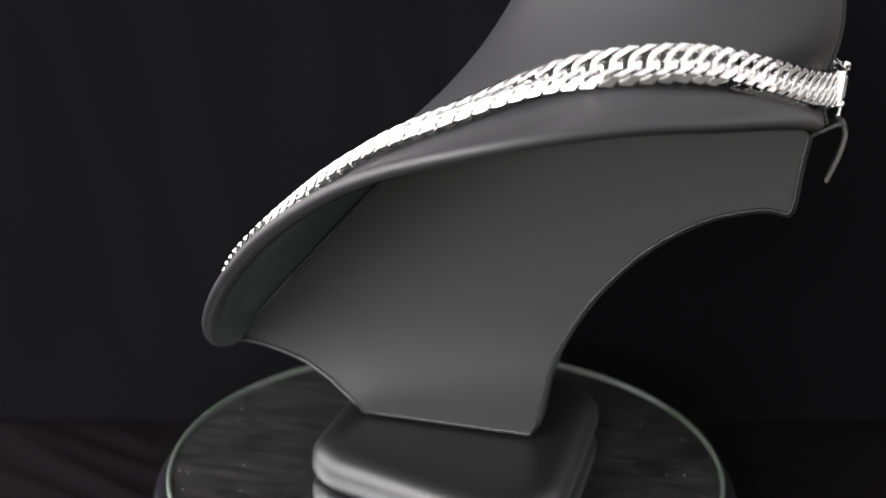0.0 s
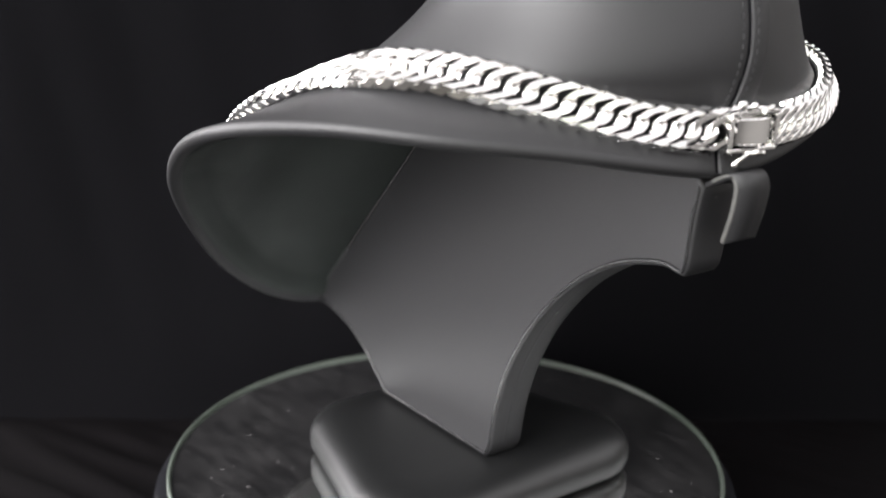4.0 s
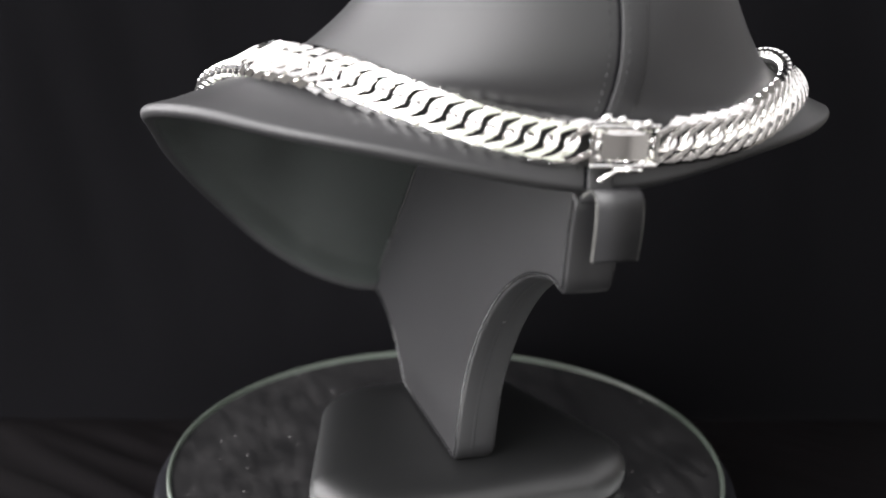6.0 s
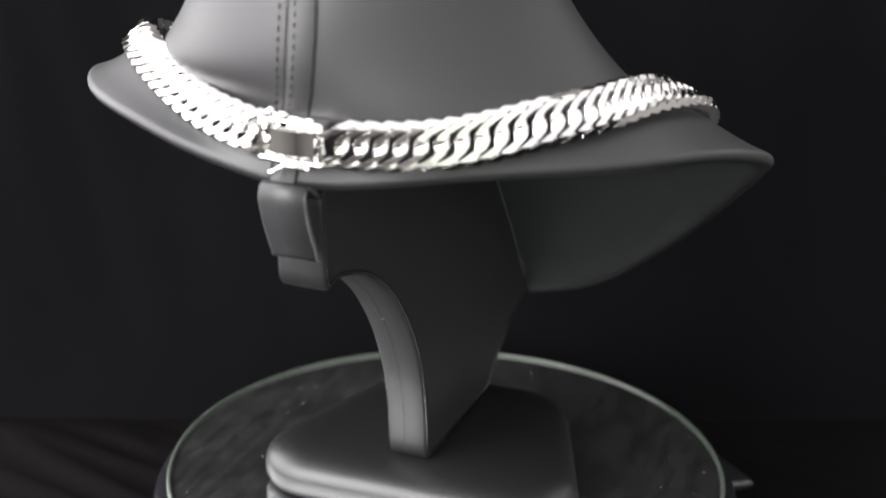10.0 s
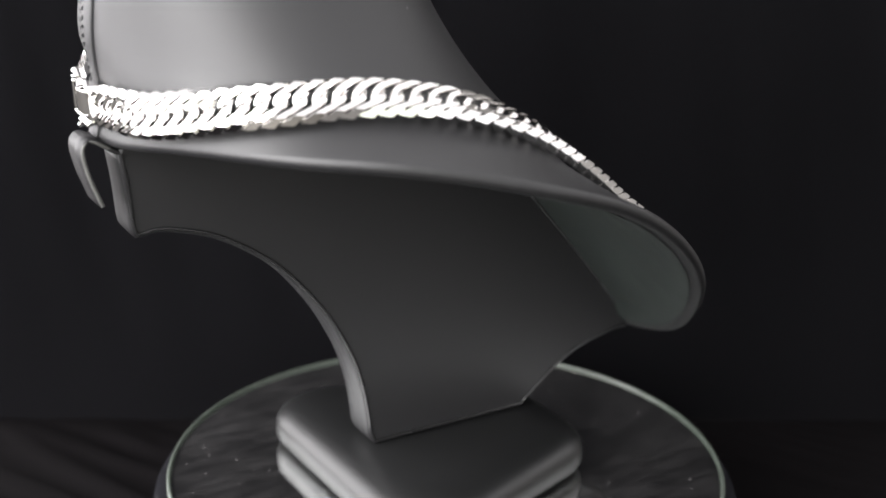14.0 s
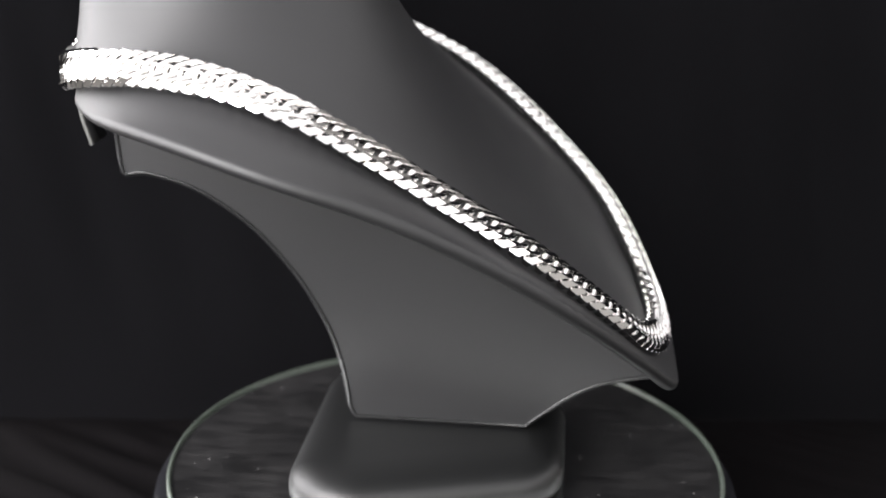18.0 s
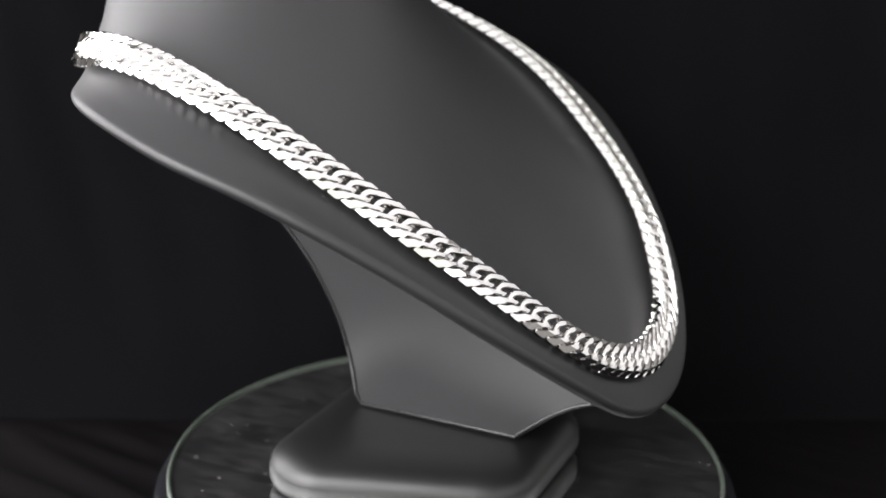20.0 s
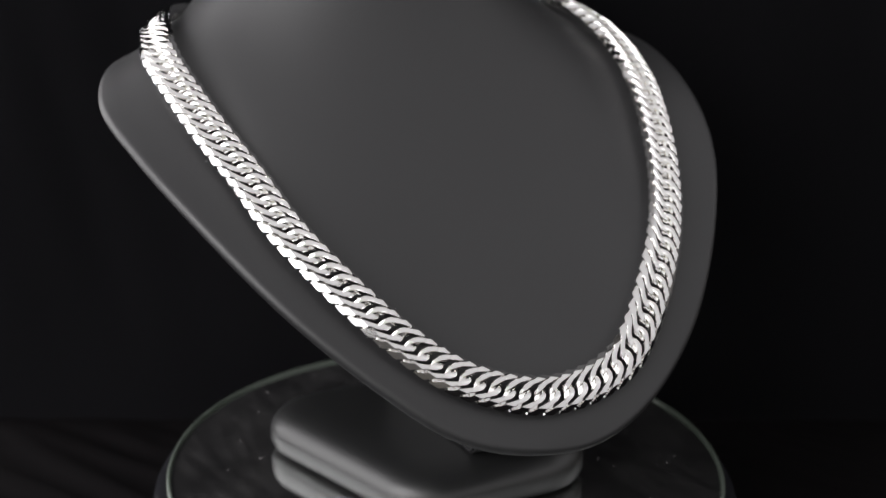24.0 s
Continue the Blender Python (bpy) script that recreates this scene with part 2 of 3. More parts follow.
# how far the slope between neck and drape swells or sinks, at two heights, round the same way
SWELL_HIGH = [-0.013, 0.019, 0.022, 0.014, 0.023, 0.037, 0.039, -0.003, -0.02, -0.034, -0.036, -0.025, -0.006, 0.034, 0.043, 0.03, 0.013, 0.001, -0.01, -0.01]
SWELL_LOW = [-0.007, 0.002, 0.007, 0.008, 0.011, 0.012, 0.007, -0.002, -0.01, -0.015, -0.016, -0.011, -0.002, 0.007, 0.013, 0.011, 0.005, -0.001, -0.007, -0.01]


def neck_ring(n, z, back, front, half, shift, tip, side):
    """An oval round the neck that tips towards the front and to one side."""
    out = []
    for i in range(n):
        a = 2 * math.pi * i / n
        out.append((shift + half * math.sin(a), (back + front) / 2 - (front - back) / 2 * math.cos(a), z + tip * math.cos(a) + side * math.sin(a)))
    return np.array(out)


def swollen(ring, amounts):
    """A ring moved outwards by amounts given at even steps round it."""
    out = []
    for i, p in enumerate(ring):
        k = i / NU * len(amounts)
        f = k - int(k)
        f = f * f * (3 - 2 * f)
        d = p - np.array((0, -0.4, 1.0))
        out.append(p + d / np.linalg.norm(d) * (amounts[int(k)] * (1 - f) + amounts[(int(k) + 1) % len(amounts)] * f))
    return np.array(out)


NU = 160
THICK = 0.042


def chest_rows():
    """Rings of the chest from the neck's top down to the edge."""
    mid = spline(DRAPE_LINE, NU, True)
    low = spline(RIM_LINE, NU, True)
    n1 = neck_ring(NU, 2.15, -1.127, -0.504, 0.437, -0.006, -0.093, 0.033)
    n2 = neck_ring(NU, 1.8, -1.189, -0.234, 0.466, 0.036, 0.039, 0.009)
    n3 = neck_ring(NU, 1.62, -1.21, -0.226, 0.614, 0.029, -0.075, -0.018)
    s1, s2 = swollen(n3 * 0.65 + mid * 0.35, SWELL_HIGH), swollen(n3 * 0.2 + mid * 0.8, SWELL_LOW)
    keys = np.array([n1, n2, n3, s1, s2, mid, low])
    far = np.concatenate([np.zeros((1, NU)), np.cumsum(np.linalg.norm(np.diff(keys, axis=0), axis=2), axis=0)])
    far /= far[-1]
    rows = np.array([[hermite(keys[:, j], far[:, j], i / 48) for j in range(NU)] for i in range(49)])
    for _ in range(40):     # ease the bends between the rings, the more so the nearer to the neck
        ease = np.clip((46 - np.arange(1, 48)) / 12, 0.15, 1)[:, None, None] * 0.5
        rows[1:-1] += ease * ((rows[:-2] + rows[2:]) / 2 - rows[1:-1])
        rows[1:-1] += 0.3 * ((np.roll(rows[1:-1], 1, 1) + np.roll(rows[1:-1], -1, 1)) / 2 - rows[1:-1])
    # bring the eased slope back under the line on which the chain lies
    at = far[5] * 48
    low_row = np.floor(at).astype(int)
    f, cols = (at - low_row)[:, None], np.arange(NU)
    off = mid - (rows[low_row, cols] * (1 - f) + rows[low_row + 1, cols] * f)
    for _ in range(6):
        off = (np.roll(off, 1, 0) + 2 * off + np.roll(off, -1, 0)) / 4
    reach = np.exp(-((np.arange(49)[:, None] - at) / 6.0) ** 2) * np.clip((48 - np.arange(49)) / 3, 0, 1)[:, None]
    return list(rows + reach[:, :, None] * off)


def hermite(P, w, v):
    """A smooth line through P at the values w, with limited slopes."""
    k = max(i for i in range(len(w) - 1) if w[i] <= v + 1e-9)
    d = [(P[i + 1] - P[i]) / (w[i + 1] - w[i]) for i in range(len(P) - 1)]

    def slope(i):
        if i == 0:
            return d[0]
        if i == len(P) - 1:
            return d[-1]
        a, b = w[i] - w[i - 1], w[i + 1] - w[i]
        return (d[i - 1] * b + d[i] * a) / (a + b)
    h = w[k + 1] - w[k]
    s = (v - w[k]) / h
    return (P[k] * (2 * s ** 3 - 3 * s ** 2 + 1) + P[k + 1] * (3 * s ** 2 - 2 * s ** 3)
            + slope(k) * h * (s ** 3 - 2 * s ** 2 + s) + slope(k + 1) * h * (s ** 3 - s ** 2))


def ring_normals(rows):
    """Outward directions at each point of the rings."""
    A = np.array(rows)
    du = np.roll(A, -1, 1) - np.roll(A, 1, 1)
    dv = np.gradient(A, axis=0)
    n = np.cross(dv, du)
    return n / (np.linalg.norm(n, axis=2)[:, :, None] + 1e-9)


CHEST = chest_rows()
NORMALS = ring_normals(CHEST)


def placed(P):
    return [tuple(v) for v in P]


def chest_meshes():
    """The covered outer skin with its rolled edge, and the cloth lining inside."""
    rows, n = list(CHEST), NORMALS
    nl = n[-1]
    down = CHEST[-1] - CHEST[-2]
    down = down / np.linalg.norm(down, axis=1)[:, None]
    last = CHEST[-1] - down * THICK * 0.5
    rows = [r for r in rows[:46]] + [CHEST[46] * 0.5 + (last + CHEST[45]) * 0.25, last]
    lip = []
    for k in range(1, 8):
        a = math.pi * k / 8
        lip.append(last - nl * THICK / 2 * (1 - math.cos(a)) + down * THICK * 0.5 * math.sin(a))
    inner = [CHEST[i] - n[i] * THICK for i in (47, 46)]
    outer = rows + lip + inner
    lining = [CHEST[i] - n[i] * (THICK + 0.003 if i > 45 else 0.026) for i in range(47, 12, -1)]
    # the glued hem of the lining is a little puckered
    for r, row in enumerate(lining[1:10]):
        for j in range(NU):
            row[j] = row[j] - n[46 - r][j] * 0.006 * (1 - r / 10) * (0.5 + noise.noise((j * 0.55, r * 0.5, 3)))
    v1 = [p for r in outer for p in placed(r)]
    v2 = [p for r in lining for p in placed(r)]
    cap = [tuple(range(NU))]
    return (v1, grid_faces(len(outer), NU, True) + cap), (v2, grid_faces(len(lining), NU, True))


HEEL = [(-1.163, 1.291), (-1.148, 1.187), (-1.137, 1.068), (-1.117, 1.035), (-1.05, 1.044), (-0.95, 1.022), (-0.868, 0.992), (-0.77, 0.935), (-0.676, 0.862),
        (-0.582, 0.762), (-0.5, 0.65), (-0.422, 0.502), (-0.38, 0.37), (-0.361, 0.268), (-0.351, 0.202), (-0.323, 0.163)]
TOE = [(0.29, 0.163), (0.326, 0.194), (0.386, 0.244), (0.442, 0.288), (0.542, 0.343), (0.69, 0.381), (0.774, 0.389)]
INSIDE = [CHEST[i][NU // 2] - NORMALS[i][NU // 2] * 0.015 for i in range(46, 14, -3)]
BREAST = [(p[1], p[2]) for p in INSIDE if p[2] < 1.2] + [(-0.15, 1.28), (-0.5, 1.36), (-0.9, 1.36), (-1.13, 1.33)]     # follows the inside of the chest
PANEL_POSE = Matrix.Translation((-0.017 * U, -0.35 * U, 0.163 * U)) @ Matrix.Rotation(radians(-1.07), 4, "Z") @ Matrix.Rotation(radians(1.54), 4, "Y") @ Matrix.Translation((0.004 * U, 0.35 * U, -0.163 * U))


def support_panel():
    """The upright padded panel, an extruded outline with rounded edges."""
    line = spline(HEEL, 60).tolist() + spline(TOE, 24).tolist() + (spline(BREAST, 30)).tolist()
    L = np.array(line)
    d = np.roll(L, -1, 0) - np.roll(L, 1, 0)
    d /= np.linalg.norm(d, axis=1)[:, None]
    nrm = np.stack([d[:, 1], -d[:, 0]], 1)
    side = 1.0 if np.sum(L[:, 0] * np.roll(L[:, 1], -1) - np.roll(L[:, 0], -1) * L[:, 1]) > 0 else -1.0
    rows = []
    for x, inset in ((-0.0655, 0.018), (-0.067, 0.010), (-0.0645, 0.003), (-0.058, 0.0), (-0.02, -0.001), (0.02, -0.001), (0.058, 0.0), (0.0645, 0.003), (0.067, 0.010), (0.0655, 0.018)):
        q = L - nrm * side * inset
        rows.append([(x - 0.004, a, b) for a, b in q])
    m = len(line)
    verts = [p for r in rows for p in r]
    faces = grid_faces(len(rows), m, True)
    faces += [tuple(range(m))[::-1], tuple(range((len(rows) - 1) * m, len(rows) * m))]
    return verts, faces


def panel_piping(side):
    """The welted seam round the edge of one face of the panel."""
    line = np.array(spline(HEEL, 60).tolist() + spline(TOE, 24).tolist())
    d = np.gradient(line, axis=0)
    d /= np.linalg.norm(d, axis=1)[:, None]
    nrm = np.stack([-d[:, 1], d[:, 0]], 1)
    q = line + nrm * 0.013
    verts, k = [], 6
    for (a, b), (na, nb) in zip(q, nrm):
        for j in range(k):
            c = 2 * math.pi * j / k
            verts.append((side * 0.0665 - 0.004 + side * 0.0055 * math.sin(c), a + na * 0.006 * math.cos(c), b + nb * 0.006 * math.cos(c)))
    return verts, grid_faces(len(q), k, True)


def breast_piping(side):
    """The welt where one face of the panel meets the lining."""
    line = spline([(CHEST[i][NU // 2] - NORMALS[i][NU // 2] * 0.031)[1:] for i in range(45, 10, -2)], 50)
    line = line[line[:, 1] < 1.34]
    verts, k = [], 6
    d = np.gradient(line, axis=0)
    d /= np.linalg.norm(d, axis=1)[:, None]
    for (a, b), (da, db) in zip(line, d):
        for j in range(k):
            c = 2 * math.pi * j / k
            verts.append((side * 0.067 - 0.004 + side * 0.006 * math.sin(c), a - db * 0.006 * math.cos(c), b + da * 0.006 * math.cos(c)))
    return verts, grid_faces(len(line), k, True)


def edge_seam():
    """The raised joint of the cover along the back edge of the panel."""
    line = spline(HEEL, 70)[18:-2]
    d = np.gradient(line, axis=0)
    d /= np.linalg.norm(d, axis=1)[:, None]
    nrm = np.stack([d[:, 1], -d[:, 0]], 1)
    verts = []
    for (a, b), (na, nb) in zip(line, nrm):
        for x, o in ((-0.028, -0.0004), (-0.022, 0.0012), (-0.014, 0.0022), (-0.009, 0.0006), (-0.007, -0.0004)):
            verts.append((x, a + na * o, b + nb * o))
    return verts, grid_faces(len(line), 5)


HOOK_LINE = [(-1.13, 1.285), (-1.165, 1.300), (-1.20, 1.322), (-1.235, 1.338), (-1.254, 1.324), (-1.257, 1.295), (-1.245, 1.237), (-1.228, 1.187), (-1.216, 1.152)]


def hook():
    """The bent strip at the back of the stand."""
    line = spline(HOOK_LINE, 34)
    d = np.gradient(line, axis=0)
    d /= np.linalg.norm(d, axis=1)[:, None]
    n = np.stack([d[:, 1], -d[:, 0]], 1)
    rows = []
    for x, k in ((-0.058, 0.0), (-0.06, 0.004), (0.06, 0.004), (0.062, 0.0), (0.06, -0.004), (-0.06, -0.004)):
        rows.append([(x + 0.022 * max(0.0, (i - 12) / 21), a, b) for i, (a, b) in enumerate(line + n * k * 1.6)])
    m = len(line)
    verts = [p for r in rows for p in r]
    faces = [(i * m + j, i * m + j + 1, ((i + 1) % 6) * m + j + 1, ((i + 1) % 6) * m + j) for i in range(6) for j in range(m - 1)]
    faces += [tuple(i * m for i in range(6)), tuple(i * m + m - 1 for i in range(5, -1, -1))]
    return verts, faces


def hook_edge(side):
    """The pale raw edge along one side of the strip."""
    line = spline(HOOK_LINE, 34)[6:]
    verts, k = [], 6
    for i, (a, b) in enumerate(line):
        x = side * 0.0605 + 0.022 * max(0.0, (i - 6) / 21)
        for j in range(k):
            c = 2 * math.pi * j / k
            verts.append((x + 0.0035 * math.cos(c), a + 0.0068 * math.sin(c), b + 0.0068 * math.sin(c) * 0.4))
    return verts, grid_faces(len(line), k, True)


def rounded_outline(corners, r, n=10):
    """A closed outline with round corners: points and outward directions."""
    P, out, nor = [Vector(c) for c in corners], [], []
    for i, p in enumerate(P):
        a, b = (P[i - 1] - p).normalized(), (P[(i + 1) % len(P)] - p).normalized()
        half = math.acos(max(-1, min(1, a.dot(b)))) / 2
        c = p + (a + b).normalized() * (r / math.sin(half))
        s, e = p + a * (r / math.tan(half)) - c, p + b * (r / math.tan(half)) - c
        t0, t1 = math.atan2(s.y, s.x), math.atan2(e.y, e.x)
        t1 += 2 * math.pi * round((t0 - t1) / (2 * math.pi))
        for k in range(n + 1):
            t = t0 + (t1 - t0) * k / n
            w = Vector((math.cos(t), math.sin(t)))
            out.append(c + w * r)
            nor.append(w)
    return out, nor


def base_block():
    out, nor = rounded_outline([(-0.643, -0.493), (0.638, -0.511), (0.343, 0.426), (-0.351, 0.436)], 0.222, 14)
    m = len(out)
    rows = []
    for inset, z in ((0.20, 0.010), (0.045, 0.010), (0.022, 0.014), (0.008, 0.026), (0.0, 0.045), (0.0, 0.080), (0.004, 0.098), (0.014, 0.115), (0.030, 0.130), (0.055, 0.144), (0.090, 0.154), (0.135, 0.160), (0.19, 0.162)):
        rows.append([(p.x - w.x * inset, p.y - w.y * inset, z) for p, w in zip(out, nor)])
    verts = [p for r in rows for p in r]
    return verts, grid_faces(len(rows), m, True) + [tuple(range(m))[::-1], tuple(range((len(rows) - 1) * m, len(rows) * m))]


def foot_pad():
    out, _ = rounded_outline([(-0.54, -0.43), (0.53, -0.44), (0.28, 0.36), (-0.29, 0.365)], 0.16)
    m = len(out)
    v = [(p.x, p.y, z) for z in (0.001, 0.011) for p in out]
    return v, grid_faces(2, m, True) + [tuple(range(m))[::-1], tuple(range(m, 2 * m))]


def on_chest(j, i, out):
    """The point of the chest at column j and row i, raised by out."""
    j0, i0 = int(math.floor(j)), int(math.floor(i))
    fj, fi = j - j0, min(1.0, i - i0)
    i1 = min(i0 + 1, 48)
    q = lambda a, b: CHEST[a][b % NU] + NORMALS[a][b % NU] * out
    return (q(i0, j0) * (1 - fj) + q(i0, j0 + 1) * fj) * (1 - fi) + (q(i1, j0) * (1 - fj) + q(i1, j0 + 1) * fj) * fi


def seam_at(j, i, out):
    """A point near the back seam; j counts even steps beside the middle line."""
    i = float(i)
    k = min(48, int(round(i)))
    return on_chest((j - 2.3) * (CHEST[6][10][0] - CHEST[6][0][0]) / (CHEST[k][10][0] - CHEST[k][0][0]), i, out)


def seam_strip(profile):
    rows = [placed([seam_at(j, i, o) for i in np.linspace(0, 47.6, 60)]) for j, o in profile]
    return [p for r in rows for p in r], grid_faces(len(rows), 60)


def back_seam():
    """The overlapping strip of the cover down the back of the neck."""
    return seam_strip(((0.60, -0.004), (0.62, 0.0075), (0.8, 0.0095), (2.5, 0.0085), (4.3, 0.0075), (4.55, 0.0055), (4.6, 0.0003)))


# raised dark strip that stands in for the shade inside the seam's groove
def seam_shade():
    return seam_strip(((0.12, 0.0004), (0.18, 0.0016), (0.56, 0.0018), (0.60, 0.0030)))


def stitching():
    verts, faces = [], []
    for i in np.arange(1.0, 45.0, 1.55):
        for jj, o in ((-0.9, 0.0004), (1.6, 0.0082)):
            a, b = seam_at(jj - 0.09, i, o), seam_at(jj + 0.09, i, o)
            c, d = seam_at(jj + 0.09, i + 0.95, o), seam_at(jj - 0.09, i + 0.95, o)
            e, k = seam_at(jj, i + 0.2, o + 0.004), seam_at(jj, i + 0.75, o + 0.004)
            m = len(verts)
            verts += placed([a, b, c, d, e, k])
            faces += [(m, m + 1, m + 4), (m + 1, m + 2, m + 5, m + 4), (m + 2, m + 3, m + 5), (m + 3, m, m + 4, m + 5)]
    return verts, faces


def display_stand():
    thing = tagged(new("necklace_stand"), "black leatherette necklace display stand with chest form on a padded base", "display stand")
    outer, inner = chest_meshes()
    part("chest_form", mesh("chest_form", *outer, LEATHER), thing)
    part("lining", mesh("lining", inner[0], [f[::-1] for f in inner[1]], LINING), thing, "dark grey-green cloth lining under the chest")
    p = part("support_panel", mesh("support_panel", *support_panel(), LEATHER), thing)
    bm = bmesh.new()
    bm.from_mesh(p.data)
    bm.faces.ensure_lookup_table()
    cut = bmesh.ops.triangulate(bm, faces=bm.faces[-2:], quad_method="BEAUTY", ngon_method="BEAUTY")
    for face in cut["faces"]:
        face.smooth = False
    bm.to_mesh(p.data)
    bm.free()
    p.matrix_local = PANEL_POSE
    for x in (-1, 1):
        part("piping", mesh("piping", *panel_piping(x), PIPING), p)
        part("piping", mesh("piping", *breast_piping(x), PIPING), p)
    part("edge_seam", mesh("edge_seam", *edge_seam(), LEATHER), p)
    k = part("hook", mesh("hook", *hook(), LEATHER), thing, "bent black strip for holding chains")
    k.matrix_local = PANEL_POSE
    for x in (-1, 1):
        part("cut_edge", mesh("cut_edge", *hook_edge(x), CUT), k, "grey raw edge of the strip")
    b = part("base", mesh("base", *base_block(), BASE), thing, "low rounded black base")
    part("foot_pad", mesh("foot_pad", *foot_pad(), THREAD), b)
    s = part("back_seam", mesh("back_seam", *back_seam(), LEATHER), thing)
    # shade of the groove as colour, in the backdrop's near-black material
    part("groove_shade", mesh("groove_shade", *seam_shade(), VELVET), s)
    part("stitching", mesh("stitching", *stitching(), THREAD, False), s)
    return thing


# ---- necklace ----
CLASP_X = 0.02
LINKS = 129


def chain_frames(n):
    """Places along the chain with their directions: along it, up towards the neck, and out."""
    verts = [p for r in CHEST for p in placed(r)]
    tree = BVHTree.FromPolygons(verts, grid_faces(len(CHEST), NU, True))
    path = spline(DRAPE_LINE, 600, True)
    pts, outs = [], []
    mid = Vector((0, -0.3, 1.3))

    def outward(q):
        hit, nor, k, d = tree.find_nearest(q)
        return hit, (nor if nor.dot(hit - mid) > 0 else -nor)
    for i, q in enumerate(path):
        along = Vector(path[(i + 1) % 600] - path[i - 1]).normalized()
        hit, nor = outward(Vector(q))
        up = nor.cross(along).normalized() * 0.05
        pts.append(hit)
        outs.append(nor + 2 * outward(hit + up)[1] + 2 * outward(hit - up)[1])
    A, N = np.array([tuple(v) for v in pts]), np.array([tuple(v.normalized()) for v in outs])
    for _ in range(200):
        N = (np.roll(N, 1, 0) + N + np.roll(N, -1, 0)) / 3
    for _ in range(12):
        A = (np.roll(A, 1, 0) + A * 2 + np.roll(A, -1, 0)) / 4
    N /= np.linalg.norm(N, axis=1)[:, None]
    # the chain has slid down a little on one side of the breast, and rides higher on the shoulders and the other side
    W = np.cross(N, np.roll(A, -1, 0) - np.roll(A, 1, 0))
    W /= np.linalg.norm(W, axis=1)[:, None]
    W *= np.sign(W[:, 2])[:, None]
    full = (np.clip((A[:, 0] + 0.1) / 0.4, 0, 1) * np.clip((A[:, 1] + 0.55) / 0.4, 0, 1))[:, None]
    lesser = (np.clip((-A[:, 0] - 0.1) / 0.3, 0, 1) * np.clip((A[:, 1] + 1.1) / 0.3, 0, 1))[:, None]
    shoulder = (np.clip((A[:, 0] - 0.3) / 0.3, 0, 1) * np.clip((A[:, 1] + 1.1) / 0.3, 0, 1) * np.clip(-A[:, 1] / 0.35, 0, 1))[:, None]
    lean = np.radians(2 + 6 * np.maximum(full, shoulder))
    A = A + N * (0.028 + 0.02 * np.sin(lean)) - W * (0.013 * full - 0.012 * lesser - 0.004 * shoulder)
    N = N * np.cos(lean) - W * np.sin(lean)
    T = np.roll(A, -1, 0) - np.roll(A, 1, 0)
    T /= np.linalg.norm(T, axis=1)[:, None]
    L = np.concatenate([[0], np.cumsum(np.linalg.norm(np.diff(np.vstack([A, A[:1]]), axis=0), axis=1))])
    start = L[int(np.argmin(np.abs(A[:, 0] - CLASP_X) + 9 * (A[:, 1] > 0)))]

    def frame_at(s):
        s = (start + s) % L[-1]
        pick = lambda B: Vector([float(np.interp(s, L, np.append(B[:, k], B[0, k]))) for k in range(3)])
        p, t, o = pick(A), pick(T).normalized(), pick(N)
        o = (o - t * o.dot(t)).normalized()
        w = o.cross(t)
        m = Matrix((t, w, o)).transposed().to_4x4()
        m.translation = p * U
        return m
    return L[-1], frame_at


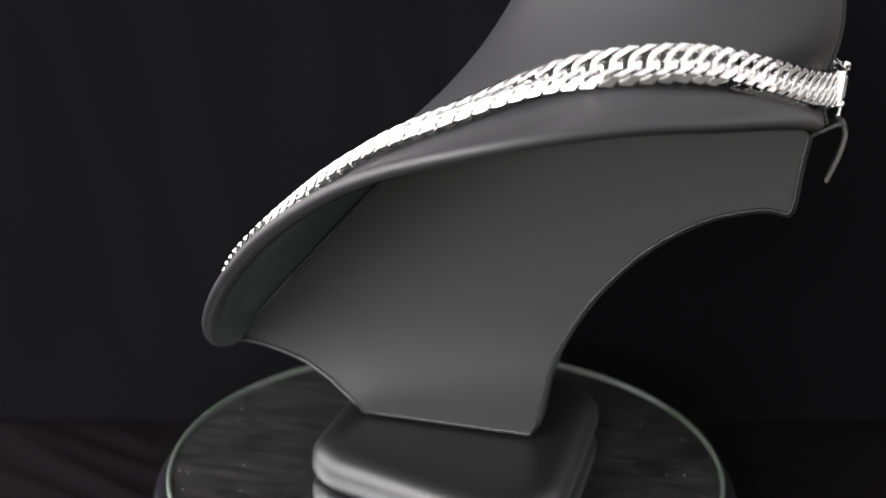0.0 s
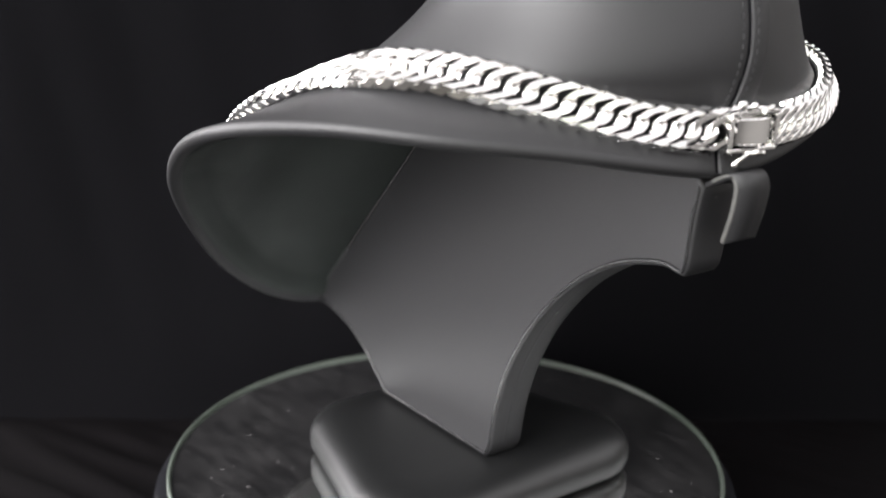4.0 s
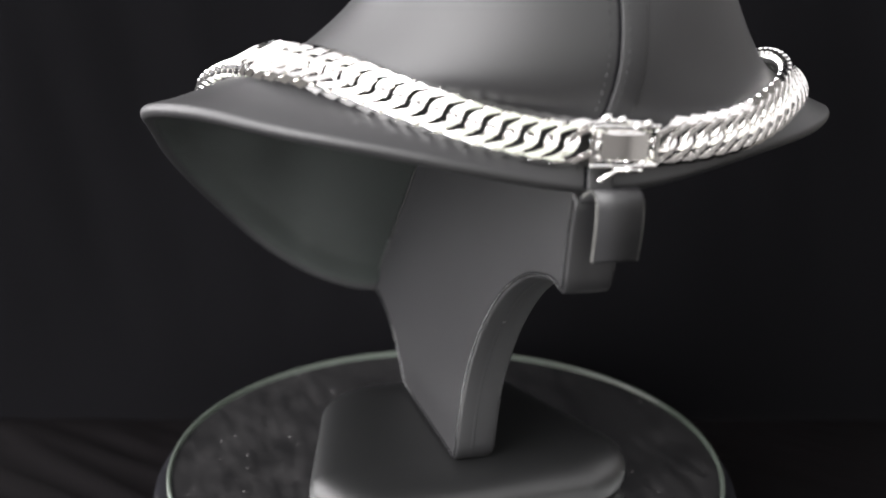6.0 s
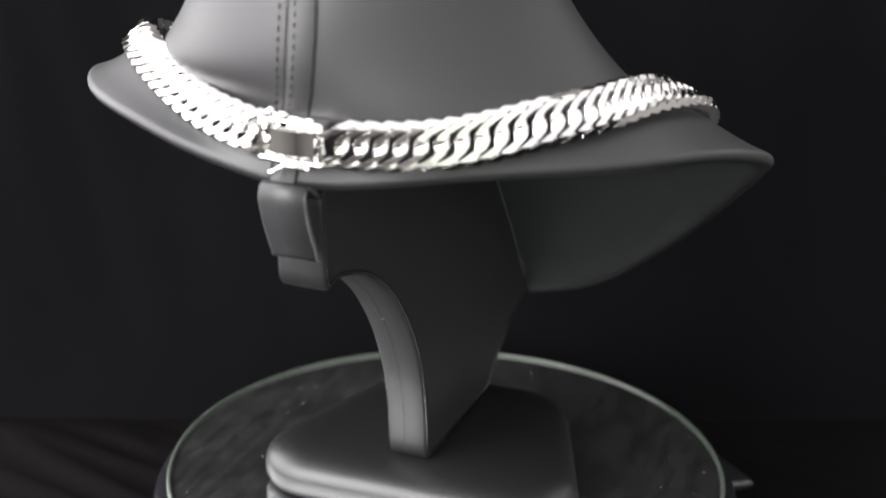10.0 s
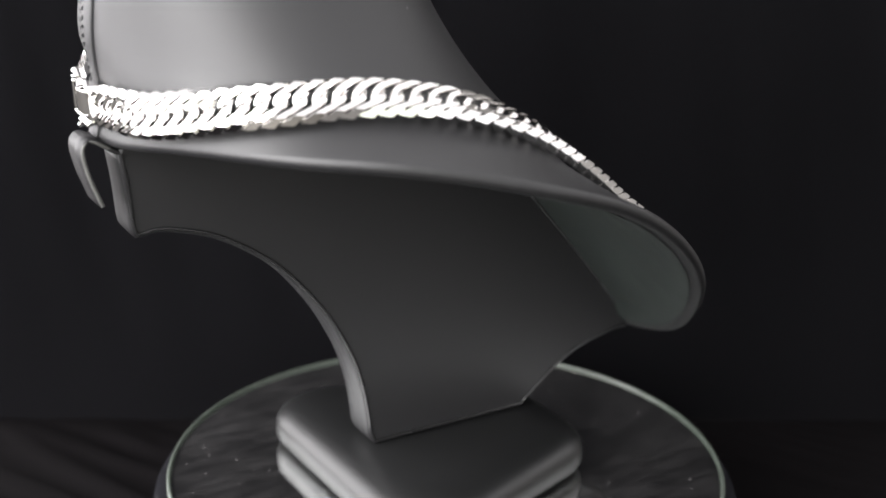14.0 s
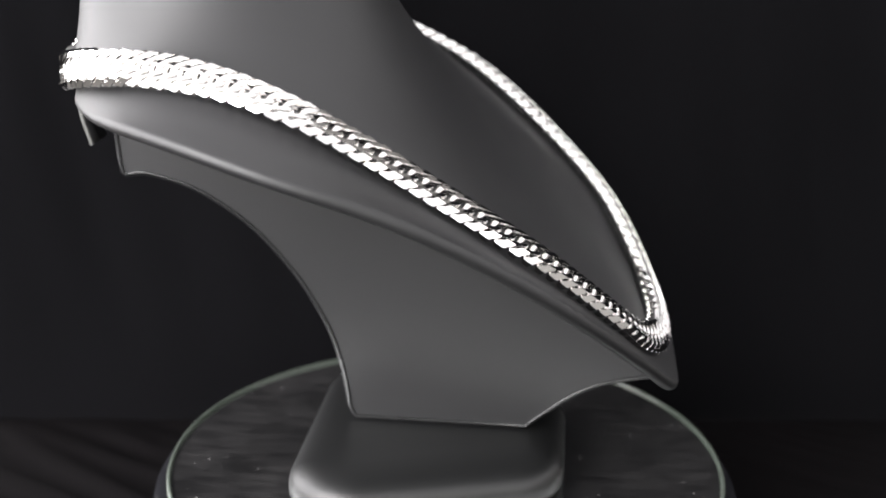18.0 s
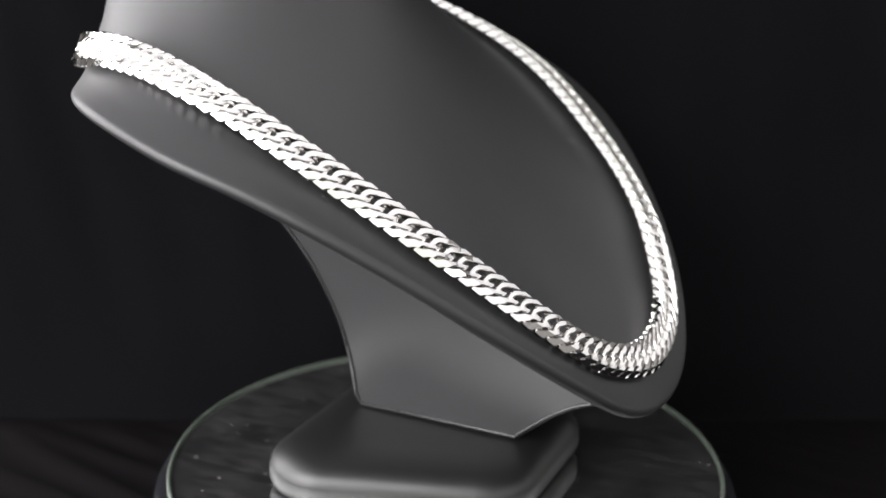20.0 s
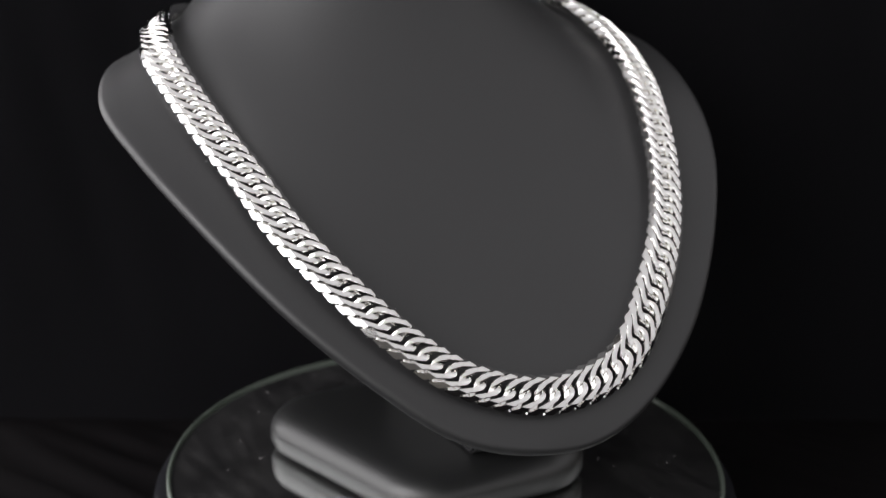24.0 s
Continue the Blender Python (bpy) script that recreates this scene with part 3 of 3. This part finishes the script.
def link_mesh():
    """One planed curb link: two broad strands in front that turn over the bevelled edges to two behind."""
    zf = 0.0115
    half = [(0.0590, 0.0535, -0.001), (0.0490, 0.0535, 0.0075), (0.0310, 0.0480, zf), (0.0130, 0.0390, zf), (-0.0060, 0.0290, zf), (-0.0215, 0.0190, zf), (-0.0310, 0.0095, zf * 0.75),
            (-0.0345, 0.0000, zf * 0.2), (-0.0355, -0.0110, -zf * 0.5), (-0.0390, -0.0270, -zf), (-0.0510, -0.0465, -zf * 0.85)]
    broad = [0.0176, 0.0186, 0.0187, 0.0180, 0.0158, 0.0122, 0.0094, 0.0086, 0.0086, 0.0115, 0.0150]
    loop = [(*p, w) for p, w in zip(half, broad)] + [(-p[0], -p[1], p[2], w) for p, w in zip(half, broad)]
    n, k = 84, 16
    track = spline4(loop, n)
    full = lambda v, e: math.copysign(abs(v) ** e, v)
    bm = bmesh.new()
    rings = []
    side = Vector((1, 0, 0))
    for i in range(n):
        p, w = Vector(track[i][:3]), track[i][3]
        t = Vector(track[(i + 1) % n][:3]) - Vector(track[i - 1][:3])
        up = side.cross(t).normalized()
        rings.append([bm.verts.new(p + side * (w * full(math.cos(c), 0.55)) + up * (0.0130 * full(math.sin(c), 0.55))) for c in (2 * math.pi * (j + 0.5) / k for j in range(k))])
    for i in range(n):
        p, q = rings[i], rings[(i + 1) % n]
        for j in range(k):
            bm.faces.new((p[j], p[(j + 1) % k], q[(j + 1) % k], q[j]))
    h, w, e = 0.0222, 0.0455, 0.0625
    for co, no in (((0.02, 0.025, h), (0.05, 0.0, 1)), ((-0.02, -0.025, h), (-0.05, 0.0, 1)), ((0, 0, -h), (0, 0, -1)), ((0.03, w, h), (0.16, 1, 0.9)), ((-0.03, -w, h), (-0.16, -1, 0.9)), ((0.03, w, -h), (0.16, 1, -0.9)), ((-0.03, -w, -h), (-0.16, -1, -0.9)),
                   ((0, e, 0), (0, 1, 0)), ((0, -e, 0), (0, -1, 0))):
        cut = bmesh.ops.bisect_plane(bm, geom=bm.verts[:] + bm.edges[:] + bm.faces[:], plane_co=co, plane_no=no, clear_outer=True)
        edges = [e for e in cut["geom_cut"] if isinstance(e, bmesh.types.BMEdge) and e.is_boundary]
        bmesh.ops.holes_fill(bm, edges=edges, sides=0)
    bmesh.ops.remove_doubles(bm, verts=bm.verts[:], dist=0.0004)
    bmesh.ops.recalc_face_normals(bm, faces=bm.faces[:])
    bmesh.ops.scale(bm, vec=(U, U, U), verts=bm.verts[:])
    me = bpy.data.meshes.new("link")
    bm.to_mesh(me)
    bm.free()
    me.materials.append(SILVER)
    me.polygons.foreach_set("use_smooth", [True] * len(me.polygons))
    me.set_sharp_from_angle(angle=radians(30))
    return me


def box(cx, cy, cz, sx, sy, sz, bevel=0.003):
    bm = bmesh.new()
    bmesh.ops.create_cube(bm, size=1)
    for v in bm.verts:
        v.co = Vector((cx + v.co.x * sx, cy + v.co.y * sy, cz + v.co.z * sz)) * U
    bmesh.ops.bevel(bm, geom=bm.edges[:], offset=bevel * U, segments=3, affect="EDGES", profile=0.5)
    return bm


def bowed_box(cx, cy, w, h):
    """The clasp's tongue: a block with a bowed, bevelled face."""
    bm = bmesh.new()
    n = 28
    prof = [(cx + w * (i / n - 0.5), 0.022 + 0.014 * (1 - (2 * i / n - 1) ** 2)) for i in range(n + 1)]
    rows = []
    for y, d in ((-h / 2, -0.03), (-h / 2, -0.003), (-h / 2 + 0.003, 0.0), (h / 2 - 0.003, 0.0), (h / 2, -0.003), (h / 2, -0.03)):
        rows.append([bm.verts.new(Vector((x, cy + y, z + d if d > -0.02 else -0.005)) * U) for x, z in prof])
    for a, b in zip(rows, rows[1:]):
        for i in range(n):
            bm.faces.new((a[i], a[i + 1], b[i + 1], b[i]))
    for i in (0, n):
        bm.faces.new([r[i] for r in rows])
    bmesh.ops.recalc_face_normals(bm, faces=bm.faces[:])
    return bm


def bm_part(name, bm, mat, parent, label="", smooth=False):
    me = bpy.data.meshes.new(name)
    bm.to_mesh(me)
    bm.free()
    me.materials.append(mat)
    me.polygons.foreach_set("use_smooth", [smooth] * len(me.polygons))
    return part(name, me, parent, label)


def rod(line, r, balls=()):
    """A thin bent bar with little balls on it."""
    bm = bmesh.new()
    P = [Vector(q) * U for q in line]
    for a, b in zip(P, P[1:]):
        d = b - a
        m = Matrix.Translation((a + b) / 2) @ d.to_track_quat("Z", "Y").to_matrix().to_4x4()
        bmesh.ops.create_cone(bm, cap_ends=True, segments=10, radius1=r * U, radius2=r * U, depth=d.length, matrix=m)
    for q, s in balls:
        bmesh.ops.create_uvsphere(bm, u_segments=12, v_segments=8, radius=s * U, matrix=Matrix.Translation(Vector(q) * U))
    return bm


def necklace():
    thing = tagged(new("necklace"), "heavy polished silver double curb chain necklace draped round the stand", "necklace")
    total, frame_at = chain_frames(LINKS)
    body = bm_part("clasp", box(0, 0, -0.020, 0.170, 0.098, 0.010), SILVER, thing, "polished silver box clasp with two safety latches")
    body.matrix_local = frame_at(0.0)
    for y in (-0.0485, 0.0485):
        bm_part("frame_bar", box(0, y, 0.004, 0.176, 0.012, 0.050, 0.004), SILVER, body)
    for x in (-0.0815, 0.0815):
        bm_part("frame_bar", box(x, 0, 0.004, 0.013, 0.086, 0.050, 0.004), SILVER, body)
    bm_part("tongue_plate", bowed_box(0.002, 0.0, 0.124, 0.070), SILVER, body, smooth=False)
    up = rod([(-0.050, 0.066, 0.022), (-0.018, 0.060, 0.026), (0.052, 0.057, 0.022)], 0.0062,
             [((-0.052, 0.071, 0.022), 0.012), ((-0.015, 0.066, 0.026), 0.012), ((0.025, 0.050, 0.028), 0.010), ((0.054, 0.057, 0.022), 0.010)])
    bm_part("safety_latch", up, SILVER, body, smooth=True)
    down = rod([(-0.052, -0.082, 0.022), (-0.014, -0.058, 0.026), (0.046, -0.060, 0.022)], 0.0065,
               [((-0.054, -0.083, 0.022), 0.009), ((-0.014, -0.058, 0.026), 0.009), ((0.014, -0.057, 0.026), 0.011), ((0.046, -0.061, 0.022), 0.008)])
    bm_part("safety_latch", down, SILVER, body, smooth=True)
    me = link_mesh()
    gap = 0.101
    for i in range(LINKS):
        s = gap + (total - 2 * gap) * i / (LINKS - 1)
        ob = part("link", me, thing)
        ob.matrix_local = frame_at(s)
    return thing


TURNTABLE, PLATE = turntable()
STAND = display_stand()
NECKLACE = necklace()
PLATE.location = (0, 0, TOP)


# ---- what moves ----
def turn(t):
    return 75.578 - 9.4609 * t


def motions():
    times = [i * 1.0 for i in range(25)]
    for thing in (STAND, NECKLACE, PLATE):
        walk(thing, [(t, pose(0, 0, TOP, 0, 0, turn(t))) for t in times])


motions()
